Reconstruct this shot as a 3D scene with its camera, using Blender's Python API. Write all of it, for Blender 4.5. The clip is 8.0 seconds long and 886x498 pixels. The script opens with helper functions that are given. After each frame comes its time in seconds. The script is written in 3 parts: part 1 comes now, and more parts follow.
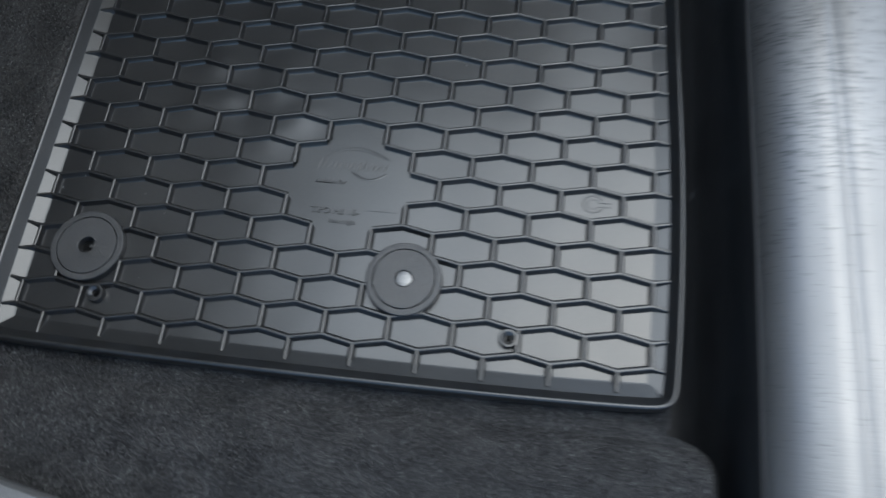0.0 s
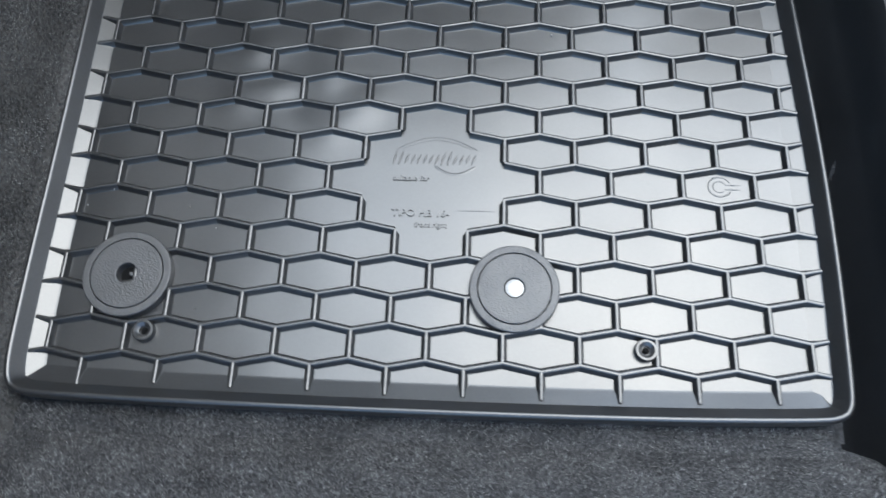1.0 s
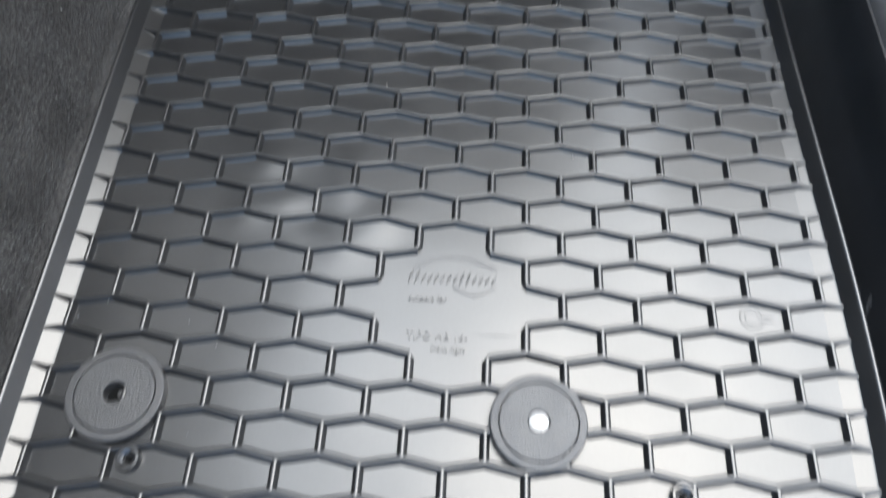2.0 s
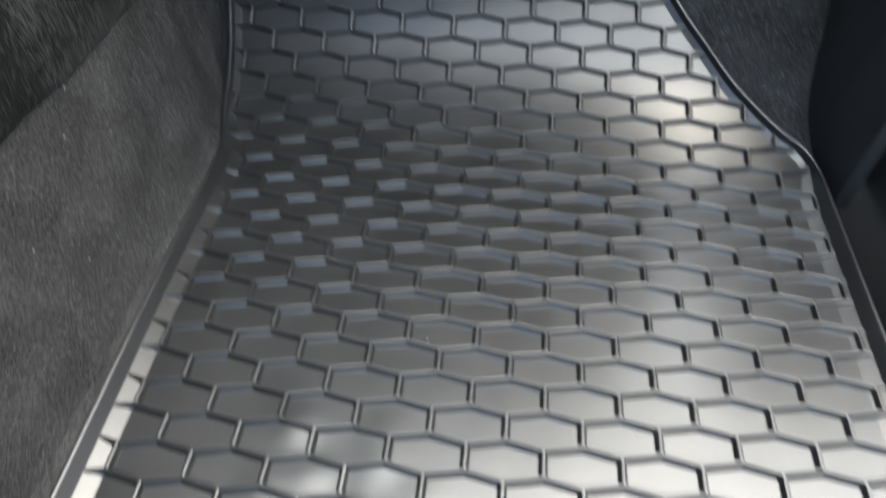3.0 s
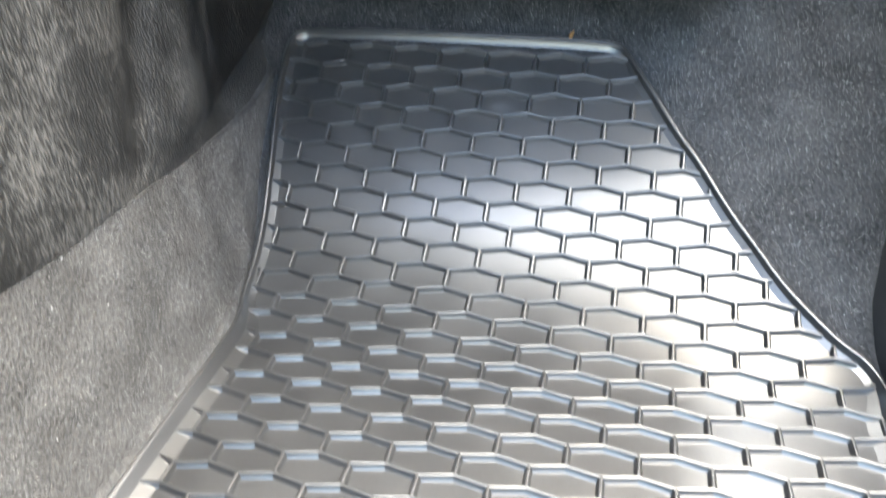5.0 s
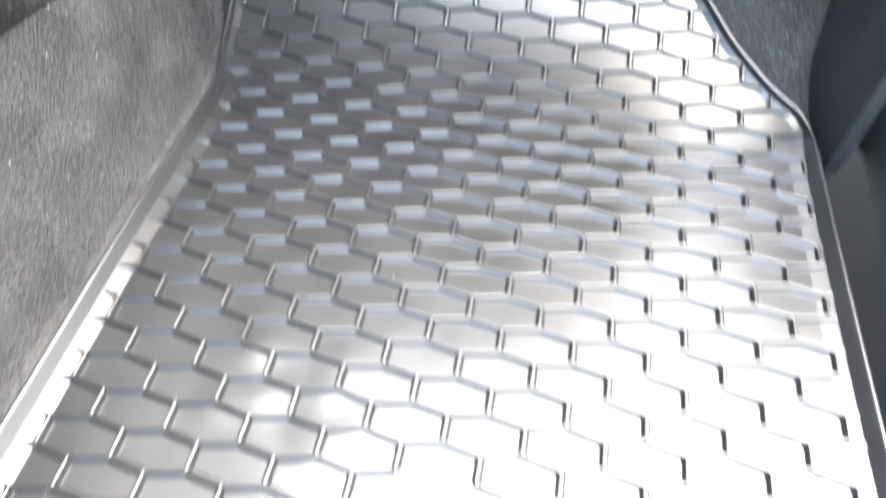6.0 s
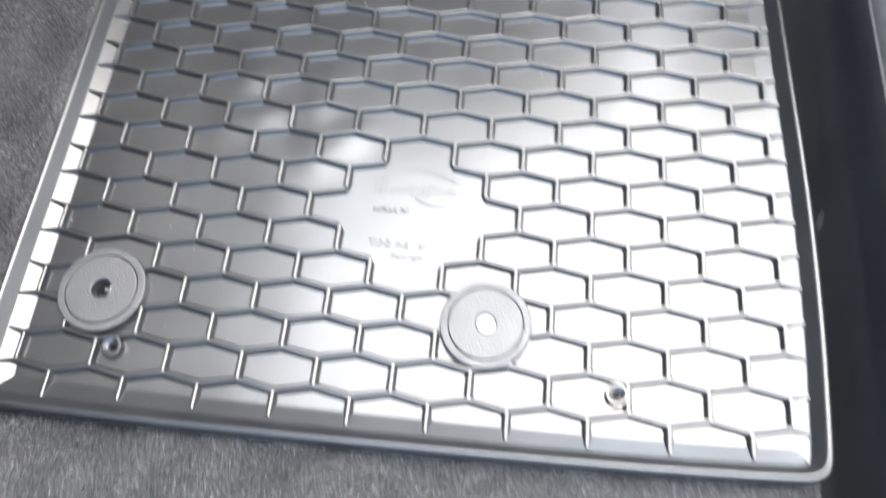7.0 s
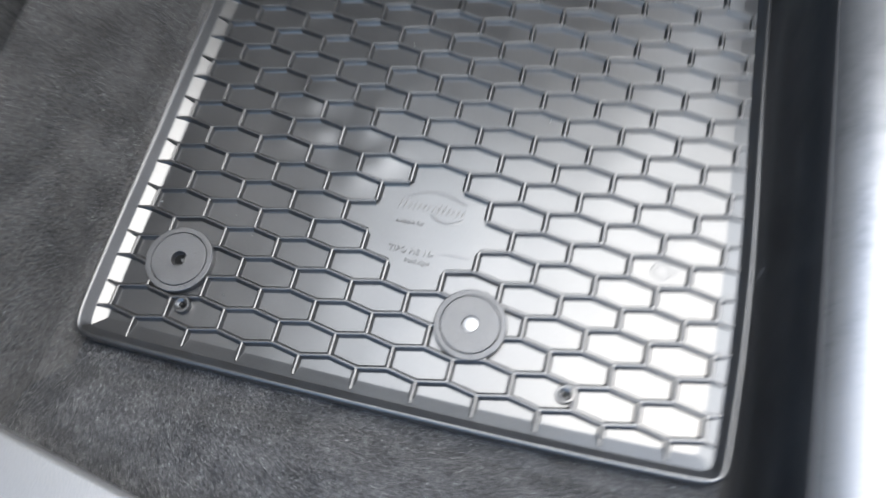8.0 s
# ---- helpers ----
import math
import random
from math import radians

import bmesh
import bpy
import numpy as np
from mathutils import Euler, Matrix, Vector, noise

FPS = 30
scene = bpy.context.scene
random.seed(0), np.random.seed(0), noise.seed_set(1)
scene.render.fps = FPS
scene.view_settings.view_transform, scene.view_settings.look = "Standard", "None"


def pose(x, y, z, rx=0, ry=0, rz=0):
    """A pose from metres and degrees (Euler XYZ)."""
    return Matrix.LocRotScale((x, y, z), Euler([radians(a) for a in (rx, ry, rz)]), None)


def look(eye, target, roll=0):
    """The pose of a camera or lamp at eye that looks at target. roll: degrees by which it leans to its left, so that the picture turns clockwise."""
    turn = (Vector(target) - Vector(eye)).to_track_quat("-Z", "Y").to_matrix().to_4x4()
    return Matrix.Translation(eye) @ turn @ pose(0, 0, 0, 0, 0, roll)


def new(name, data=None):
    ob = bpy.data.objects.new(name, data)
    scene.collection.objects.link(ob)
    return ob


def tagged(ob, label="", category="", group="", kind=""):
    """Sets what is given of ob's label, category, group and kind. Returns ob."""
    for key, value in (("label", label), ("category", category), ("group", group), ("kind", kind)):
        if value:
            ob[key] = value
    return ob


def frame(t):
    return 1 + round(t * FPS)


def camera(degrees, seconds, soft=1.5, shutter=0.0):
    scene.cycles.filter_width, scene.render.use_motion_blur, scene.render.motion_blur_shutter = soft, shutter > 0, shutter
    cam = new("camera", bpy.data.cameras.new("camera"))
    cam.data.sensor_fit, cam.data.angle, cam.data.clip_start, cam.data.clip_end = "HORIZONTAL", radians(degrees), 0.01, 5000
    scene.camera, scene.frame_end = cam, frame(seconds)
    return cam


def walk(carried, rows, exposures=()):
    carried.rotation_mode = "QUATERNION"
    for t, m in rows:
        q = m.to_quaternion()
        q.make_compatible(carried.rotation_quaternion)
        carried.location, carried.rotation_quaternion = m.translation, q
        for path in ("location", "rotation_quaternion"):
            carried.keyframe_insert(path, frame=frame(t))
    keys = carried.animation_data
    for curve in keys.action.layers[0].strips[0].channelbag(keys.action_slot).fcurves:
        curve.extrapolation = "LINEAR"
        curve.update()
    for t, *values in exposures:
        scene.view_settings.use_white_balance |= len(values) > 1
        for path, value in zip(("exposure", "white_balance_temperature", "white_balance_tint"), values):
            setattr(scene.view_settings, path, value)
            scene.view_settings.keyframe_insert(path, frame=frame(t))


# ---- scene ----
# The footwell of a parked car: a moulded rubber mat on grey carpet, the door sill beside it.
# Lengths on the mat are counted in cells: one cell of its honeycomb is CELL metres wide.
CELL = 0.043
cam = camera(60.7, 8.0, soft=1.5, shutter=0.85)
PATH = [
    (0.0, 0.1198, -0.1132, 0.4828, 21.45, 2.89, 6.83),
    (0.5, 0.0615, -0.0989, 0.4372, 21.39, 2.53, 4.27),
    (1.0, 0.0215, -0.0831, 0.4176, 20.32, 1.11, 2.17),
    (1.2, 0.0125, -0.0810, 0.4158, 21.16, 0.89, 1.81),
    (2.3, -0.0047, -0.0499, 0.3911, 32.61, -1.60, 3.65),
    (2.5, -0.0069, -0.0253, 0.3947, 35.20, -1.40, 3.96),
    (3.0, -0.0105, -0.0011, 0.3829, 42.87, 0.16, 6.29),
    (3.5, -0.0004, 0.0284, 0.3688, 50.77, 0.68, 9.31),
    (4.0, 0.0122, 0.0490, 0.3720, 56.71, 1.92, 11.72),
    (4.2, 0.0206, 0.0472, 0.3712, 59.89, 2.23, 13.09),
    (5.3, 0.0259, 0.0351, 0.3624, 52.75, 0.36, 12.63),
    (5.5, 0.0245, 0.0178, 0.3569, 49.98, -0.41, 12.50),
    (6.0, 0.0351, -0.0095, 0.3776, 40.10, 0.07, 10.83),
    (6.5, 0.0441, -0.0568, 0.3911, 32.01, 1.14, 9.16),
    (7.0, 0.0543, -0.0874, 0.4095, 23.99, 2.19, 5.65),
    (7.3, 0.0654, -0.0922, 0.4252, 21.58, 4.02, 4.57),
    (7.5, 0.0643, -0.0933, 0.4373, 21.79, 4.45, 5.12),
    (7.7, 0.0711, -0.1045, 0.4506, 22.62, 4.64, 7.75),
    (8.0, 0.1063, -0.0973, 0.5146, 22.45, 4.42, 13.92),
]
EXPOSURES = [
    (0.0, 1.01, 6020, 0),
    (0.5, 1.83, 5950, 0),
    (1.0, 2.16, 6080, 1),
    (2.3, 2.26, 6520, 3),
    (3.0, 2.56, 6830, 2),
    (3.5, 3.46, 7180, 2),
    (4.2, 4.16, 7340, 3),
    (5.3, 4.81, 7370, 4),
    (6.0, 4.46, 6980, 6),
    (6.5, 3.81, 6760, 5),
    (7.0, 3.41, 6690, 5),
    (7.5, 3.01, 6640, 5),
    (8.0, 2.69, 6490, 4),
]
walk(cam, [(t, pose(*row)) for t, *row in PATH], EXPOSURES)

# ---- daylight ----
SUN_HEIGHT, SUN_TURN = 71.0, 46.0
world = bpy.data.worlds.new("daylight")
scene.world = world
world.use_nodes = True
nodes, links = world.node_tree.nodes, world.node_tree.links
sky = nodes.new("ShaderNodeTexSky")
sky.sky_type, sky.sun_disc = "NISHITA", False
sky.sun_elevation, sky.sun_rotation = radians(SUN_HEIGHT), radians(SUN_TURN)
sky.air_density, sky.dust_density = 1.0, 1.6
background = nodes["Background"]
background.inputs["Strength"].default_value = 0.165
links.new(sky.outputs["Color"], background.inputs["Color"])
sun = new("sun", bpy.data.lights.new("sun", "SUN"))
sun.data.energy, sun.data.angle, sun.data.color = 0.9, radians(64), (1.0, 0.985, 0.97)
sun_from = Vector((math.sin(radians(SUN_TURN)) * math.cos(radians(SUN_HEIGHT)),
                   math.cos(radians(SUN_TURN)) * math.cos(radians(SUN_HEIGHT)), math.sin(radians(SUN_HEIGHT))))
sun.matrix_world = look(sun_from * 6, (0, 0, 0))


# ---- materials ----
def surface(name, dark, light, rough, metal=0.0, grain=400.0, blotch=12.0, bump=0.1, depth=0.0005,
            rough_spread=0.08, stretch=(1, 1, 1), specular=0.5, contrast=(0.35, 0.65), coat=0.0, coat_rough=0.2):
    """Two colours mixed by a fine grain and large blotches, with relief and uneven gloss."""
    m = bpy.data.materials.new(name)
    m.use_nodes = True
    n, k = m.node_tree.nodes, m.node_tree.links
    shader = n["Principled BSDF"]
    place = n.new("ShaderNodeTexCoord")
    squeeze = n.new("ShaderNodeMapping")
    squeeze.inputs["Scale"].default_value = stretch
    k.new(place.outputs["Object"], squeeze.inputs["Vector"])
    fine = n.new("ShaderNodeTexNoise")
    fine.inputs["Scale"].default_value, fine.inputs["Detail"].default_value = grain, 4
    coarse = n.new("ShaderNodeTexNoise")
    coarse.inputs["Scale"].default_value, coarse.inputs["Detail"].default_value = blotch, 3
    k.new(squeeze.outputs["Vector"], fine.inputs["Vector"])
    k.new(place.outputs["Object"], coarse.inputs["Vector"])
    blend = n.new("ShaderNodeMath")
    blend.operation = "MULTIPLY_ADD"
    blend.inputs[1].default_value = 0.6
    half = n.new("ShaderNodeMath")
    half.operation, half.inputs[1].default_value = "MULTIPLY", 0.4
    k.new(coarse.outputs["Fac"], half.inputs[0])
    k.new(fine.outputs["Fac"], blend.inputs[0])
    k.new(half.outputs[0], blend.inputs[2])
    ramp = n.new("ShaderNodeValToRGB")
    ramp.color_ramp.elements[0].position, ramp.color_ramp.elements[1].position = contrast
    ramp.color_ramp.elements[0].color = (*dark, 1)
    ramp.color_ramp.elements[1].color = (*light, 1)
    k.new(blend.outputs[0], ramp.inputs["Fac"])
    k.new(ramp.outputs["Color"], shader.inputs["Base Color"])
    gloss = n.new("ShaderNodeMapRange")
    gloss.inputs["From Min"].default_value, gloss.inputs["From Max"].default_value = 0.3, 0.7
    gloss.inputs["To Min"].default_value, gloss.inputs["To Max"].default_value = rough - rough_spread, rough + rough_spread
    k.new(coarse.outputs["Fac"], gloss.inputs["Value"])
    k.new(gloss.outputs["Result"], shader.inputs["Roughness"])
    shader.inputs["Metallic"].default_value = metal
    shader.inputs["Specular IOR Level"].default_value = specular
    shader.inputs["Coat Weight"].default_value, shader.inputs["Coat Roughness"].default_value = coat, coat_rough
    relief = n.new("ShaderNodeBump")
    relief.inputs["Strength"].default_value, relief.inputs["Distance"].default_value = bump, depth
    k.new(fine.outputs["Fac"], relief.inputs["Height"])
    k.new(relief.outputs["Normal"], shader.inputs["Normal"])
    return m


RUBBER = surface("moulded_rubber", (0.011, 0.011, 0.0112), (0.018, 0.018, 0.0183), 0.34, grain=700, blotch=18, bump=0.08, depth=0.0003, rough_spread=0.04, specular=0.58, coat=0.65, coat_rough=0.25)
CLIP = surface("clip_plastic", (0.02, 0.02, 0.021), (0.035, 0.035, 0.036), 0.4, grain=1100, blotch=60, bump=0.6, depth=0.0008, specular=0.8)
STEEL = surface("steel", (0.14, 0.14, 0.14), (0.26, 0.26, 0.26), 0.42, metal=1.0, grain=900, bump=0.05)
CARPET = surface("needle_carpet", (0.01, 0.01, 0.0105), (0.045, 0.045, 0.046), 0.95, grain=420, blotch=25, bump=1.0, depth=0.003, specular=0.15)
TUNNEL = surface("tunnel_carpet", (0.018, 0.0173, 0.0165), (0.072, 0.0695, 0.066), 0.95, grain=480, blotch=25, bump=1.0, depth=0.002, specular=0.15)
GRAINED = surface("grained_vinyl", (0.005, 0.0048, 0.0042), (0.064, 0.061, 0.056), 0.5, grain=700, blotch=20, bump=1.0, depth=0.002, stretch=(1.0, 1.0, 0.22), contrast=(0.49, 0.64))
BLACK = surface("black_plastic", (0.011, 0.011, 0.012), (0.02, 0.02, 0.021), 0.6, grain=1200, blotch=18, bump=0.3, depth=0.0003)
SILL = surface("sill_metal", (0.1, 0.101, 0.103), (0.215, 0.213, 0.213), 0.38, metal=0.8, grain=420, blotch=9, bump=0.12, depth=0.0012, stretch=(0.16, 1.6, 0.3), contrast=(0.3, 0.46))
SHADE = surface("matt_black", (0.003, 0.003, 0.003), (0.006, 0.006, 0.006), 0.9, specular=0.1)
LINER = surface("headliner", (0.76, 0.75, 0.73), (0.82, 0.81, 0.79), 0.9, grain=700, blotch=8, bump=0.2)
UNDER = surface("grey_dash_plastic", (0.22, 0.215, 0.208), (0.27, 0.264, 0.256), 0.6, grain=800, blotch=10, bump=0.3)
# Paler than the dash behind: light near its edge put into the colour.
DASH_LIT = surface("dash_plastic_lit", (0.58, 0.56, 0.53), (0.65, 0.63, 0.6), 0.6, grain=800, blotch=10, bump=0.3)
DASH = surface("dash_plastic", (0.01, 0.01, 0.011), (0.02, 0.02, 0.021), 0.6, grain=800, blotch=10, bump=0.3)
GREY = surface("grey_plastic", (0.12, 0.12, 0.12), (0.17, 0.17, 0.17), 0.5, grain=900, blotch=15, bump=0.1)
LINT = surface("lint", (0.3, 0.29, 0.27), (0.45, 0.44, 0.42), 0.9)
LEAF = surface("dry_leaf", (0.5, 0.22, 0.06), (0.65, 0.32, 0.1), 0.8)
PLASTER = surface("peach_plaster", (0.5, 0.4, 0.33), (0.6, 0.49, 0.41), 0.9, grain=30, blotch=0.5, bump=0.3, depth=0.005)
PALE_GROUND = surface("pale_ground", (0.42, 0.4, 0.375), (0.52, 0.5, 0.47), 0.9, grain=60, blotch=0.7, bump=0.4, depth=0.004)


# ---- shape helpers ----
def metres(u, y, z):
    return ((u - 4.5) * CELL, y * CELL, z * CELL)


BEND, BEND_RADIUS, SLOPE = 9.63, 5.66, 0.6137
TOE, TOE_RADIUS, WALL_TILT = 17.9, 2.0, 0.95


def dent(u, s):
    """The mat is not quite even: it waves a little everywhere and is pressed up in a few soft dents where it was folded."""
    lift = 0.011 * noise.noise((u * 0.55, s * 0.55, 7.0)) + 0.004 * noise.noise((u * 1.4, s * 1.1, 2.0))
    for du, ds, r, a in ((1.5, 3.95, 0.3, 0.02), (1.7, 4.85, 0.3, 0.022), (2.05, 4.45, 0.28, -0.016), (2.0, 4.2, 0.26, 0.02), (2.9, 4.4, 0.3, 0.024),
                         (3.4, 3.9, 0.32, 0.026), (2.95, 3.45, 0.3, 0.018), (2.45, 3.95, 0.24, -0.016), (2.85, 4.85, 0.26, 0.014),
                         (2.86, 15.75, 0.24, 0.032), (2.2, 16.05, 0.22, 0.022), (3.8, 16.2, 0.22, 0.022), (3.3, 15.95, 0.2, -0.02)):
        lift += a * math.exp(-((u - du) ** 2 + (s - ds) ** 2) / (r * r))
    return lift


def floor_line(s):
    """Place (y, z) and tilt of the footwell's floor at the length s along it: flat, then up the toe board, then the bulkhead."""
    a = min(max((s - BEND) / BEND_RADIUS, 0.0), SLOPE)
    y = min(s, BEND) + BEND_RADIUS * math.sin(a)
    z = BEND_RADIUS * (1 - math.cos(a))
    rest = min(max(s - BEND - BEND_RADIUS * SLOPE, 0.0), TOE - BEND - BEND_RADIUS * SLOPE)
    y, z = y + rest * math.cos(SLOPE), z + rest * math.sin(SLOPE)
    if s > TOE:
        b = min((s - TOE) / TOE_RADIUS, WALL_TILT - SLOPE)
        y += TOE_RADIUS * (math.sin(SLOPE + b) - math.sin(SLOPE))
        z += TOE_RADIUS * (math.cos(SLOPE) - math.cos(SLOPE + b))
        a = SLOPE + b
        past = max(s - TOE - TOE_RADIUS * (WALL_TILT - SLOPE), 0.0)
        y, z = y + past * math.cos(WALL_TILT), z + past * math.sin(WALL_TILT)
    return y, z, a


def on_floor(u, s, lift=0.0, dents=True):
    y, z, a = floor_line(s)
    lift += dent(u, s) if dents else 0.0
    return metres(u, y - lift * math.sin(a), z + lift * math.cos(a))


def mesh_of(name, verts, faces, material, smooth=True, sharp=38):
    data = bpy.data.meshes.new(name)
    data.from_pydata(verts, [], faces)
    data.validate()
    b = bmesh.new()
    b.from_mesh(data)
    bmesh.ops.recalc_face_normals(b, faces=b.faces)
    b.to_mesh(data)
    b.free()
    data.materials.append(material)
    for f in data.polygons:
        f.use_smooth = smooth
    if smooth:
        data.set_sharp_from_angle(angle=radians(sharp))
    return data


def part(name, verts, faces, material, parent=None, label="", smooth=True, sharp=38):
    ob = new(name, mesh_of(name, verts, faces, material, smooth, sharp))
    if parent:
        ob.parent = parent
    if label:
        tagged(ob, label)
    return ob


def sheet(points, closed=False):
    """Verts and faces of a grid of rows of points."""
    rows, cols = len(points), len(points[0])
    verts = [p for row in points for p in row]
    faces = []
    for i in range(rows - 1):
        for j in range(cols if closed else cols - 1):
            a, b = i * cols + j, i * cols + (j + 1) % cols
            faces.append((a, b, b + cols, a + cols))
    return verts, faces


def slab(points, shift):
    """Verts and faces of a sheet with thickness: its back lies the shift (in metres) behind."""
    rows, cols = len(points), len(points[0])
    front, faces = sheet(points)
    n = len(front)
    back = [tuple(a + b for a, b in zip(p, shift)) for p in front]
    faces += [tuple(n + i for i in reversed(f)) for f in faces]
    rim = list(range(cols)) + [i * cols + cols - 1 for i in range(1, rows)]
    rim += [(rows - 1) * cols + j for j in range(cols - 2, -1, -1)] + [i * cols for i in range(rows - 2, 0, -1)]
    faces += [(a, b, b + n, a + n) for a, b in zip(rim, rim[1:] + rim[:1])]
    return front + back, faces


def block(x0, x1, y0, y1, z0, z1, bevel=0.004):
    """Verts and faces of a box with bevelled edges, in metres."""
    b = bmesh.new()
    bmesh.ops.create_cube(b, size=1)
    bmesh.ops.scale(b, vec=(x1 - x0, y1 - y0, z1 - z0), verts=b.verts)
    bmesh.ops.translate(b, vec=((x0 + x1) / 2, (y0 + y1) / 2, (z0 + z1) / 2), verts=b.verts)
    if bevel:
        bmesh.ops.bevel(b, geom=b.edges[:], offset=bevel, segments=2, affect="EDGES", profile=0.5)
    b.verts.index_update()
    out = [v.co[:] for v in b.verts], [[v.index for v in f.verts] for f in b.faces]
    b.free()
    return out


def lathe(profile, u, s, steps=48, closed=True):
    """Rings round the place (u, s) of the mat: profile of (radius, lift), in cells."""
    rows = [[on_floor(u + r * math.cos(2 * math.pi * i / steps), s + r * math.sin(2 * math.pi * i / steps), z, False)
             for i in range(steps)] for r, z in profile]
    verts, faces = sheet(rows, True)
    last = (len(profile) - 1) * steps
    if closed:
        faces.append(tuple(range(last, last + steps)))
    return verts, faces


# ---- the mat ----
ROW, RISE = 0.480, 0.100
RIB_TOP, MAT_FLOOR = 0.042, -0.05
EDGE = [(-0.4, -0.56), (1.5, -0.6), (4.5, -0.63), (7.5, -0.62), (9.4, -0.57), (9.72, -0.52), (9.86, -0.38), (9.9, -0.1), (9.96, 1.5), (9.95, 3.5),
        (9.86, 5.5), (9.78, 8.0), (9.72, 10.0), (9.68, 10.6), (9.5, 11.08), (9.1, 11.42), (8.75, 11.85), (8.3, 12.4), (7.84, 13.1), (7.4, 13.68), (6.75, 14.75),
        (6.4, 15.2), (5.7, 16.36), (5.3, 16.98), (5.12, 17.13), (4.8, 17.21), (1.75, 17.22), (-1.4, 17.14), (-1.68, 17.06), (-1.84, 16.84),
        (-1.86, 16.5), (-1.82, 15.6), (-1.62, 14.4), (-1.27, 12.1), (-1.17, 11.1), (-1.12, 10.8), (-0.98, 10.4), (-0.93, 9.9), (-0.99, 7.5), (-0.97, 4.5), (-0.96, 2.0), (-0.95, 0.3), (-0.93, -0.15), (-0.87, -0.4), (-0.72, -0.52)]


def smooth_loop(points, step, rounds=2):
    pts = [Vector(p) for p in points]
    for _ in range(rounds):
        nxt = []
        for a, b in zip(pts, pts[1:] + pts[:1]):
            nxt += [a.lerp(b, 0.25), a.lerp(b, 0.75)]
        pts = nxt
    out = []
    for a, b in zip(pts, pts[1:] + pts[:1]):
        count = max(1, round((b - a).length / step))
        out += [a.lerp(b, i / count) for i in range(count)]
    return out


LOOP = smooth_loop(EDGE, 0.14)
LOOP_XY = np.array([p[:] for p in LOOP])
LOOP_NEXT = np.roll(LOOP_XY, -1, axis=0)


def wall_share(u, s):
    """The side wall is low on the toe board, lowest at its top, and full round the flat part."""
    t = min(max((s - 9.9) / 1.0, 0.0), 1.0)
    top = min(max((s - 16.4) / 0.5, 0.0), 1.0)
    return 1.0 - 0.5 * t * t * (3 - 2 * t) - 0.2 * top


def inside(u, s):
    """Distance from the mat's outer edge, positive inside."""
    p = np.array((u, s))
    ab = LOOP_NEXT - LOOP_XY
    t = np.clip(((p - LOOP_XY) * ab).sum(1) / np.maximum((ab * ab).sum(1), 1e-9), 0, 1)
    gap = np.sqrt((((LOOP_XY + t[:, None] * ab) - p) ** 2).sum(1).min())
    y0, y1 = LOOP_XY[:, 1], LOOP_NEXT[:, 1]
    crosses = (y0 > s) != (y1 > s)
    x = LOOP_XY[:, 0] + (s - y0) / np.where(crosses, y1 - y0, 1) * (LOOP_NEXT[:, 0] - LOOP_XY[:, 0])
    return gap if (crosses & (x > u)).sum() % 2 else -gap


def build_mat():
    mat = tagged(new("floor_mat"), "black moulded rubber floor mat with honeycomb ribs lying on carpet", "floor mat")
    # floor sheet
    rows = []
    for i in range(200):
        s = -0.3 + i * (16.9 + 0.3) / 199
        near = np.array([p[0] for p, q in zip(LOOP, LOOP[1:] + LOOP[:1]) if min(p[1], q[1]) - 0.08 <= s <= max(p[1], q[1]) + 0.08])
        u0 = near.min() + 0.3 * wall_share(-1, s)
        u1 = near.max() - 0.3 * wall_share(9.5, s) - (0.0 if s < 10.4 else 0.1)
        rows.append([on_floor(u0 + (u1 - u0) * j / 90, s, MAT_FLOOR) for j in range(91)])
    part("base_sheet", *sheet(rows), RUBBER, mat)
    # side wall, flange and bead
    n = len(LOOP)
    normals = []
    for i in range(n):
        d = (LOOP[(i + 1) % n] - LOOP[i - 1]).normalized()
        normals.append(Vector((-d.y, d.x)))
    wall = [(0.215, 0.03), (0.415, MAT_FLOOR + 0.008), (0.43, MAT_FLOOR + 0.003), (0.5, MAT_FLOOR - 0.01)]
    flank = [(0.085, 0.185), (0.1, 0.172), (0.2, 0.042), (0.215, 0.03)]
    bead = [(0.02, -0.12), (0.0, -0.04), (0.0, 0.12), (0.008, 0.165), (0.025, 0.19), (0.05, 0.2), (0.07, 0.197), (0.085, 0.185)]

    def swept(profile):
        rows = []
        for d, z in profile:
            row = []
            for p, m in zip(LOOP, normals):
                q = p + m * (d * (wall_share(4, p.y) if d > 0.09 else 1.0))
                z_here = z if z < 0 else z * (0.6 + 0.4 * wall_share(4, p.y))
                if d > 0.14:
                    z_here -= 0.5 * max(-m.x, 0) * max(z_here - MAT_FLOOR, 0)
                row.append(on_floor(q.x, q.y, z_here))
            rows.append(row)
        return sheet(rows, True)

    part("side_wall", *swept(wall), RUBBER, mat, sharp=10)
    part("flank", *swept(flank), RUBBER, mat)
    part("edge_bead", *swept(bead), RUBBER, mat, "rounded black rubber edge bead")
    part("rib_grid", *ribs(), RUBBER, mat, "raised honeycomb ribs", sharp=40)
    return mat


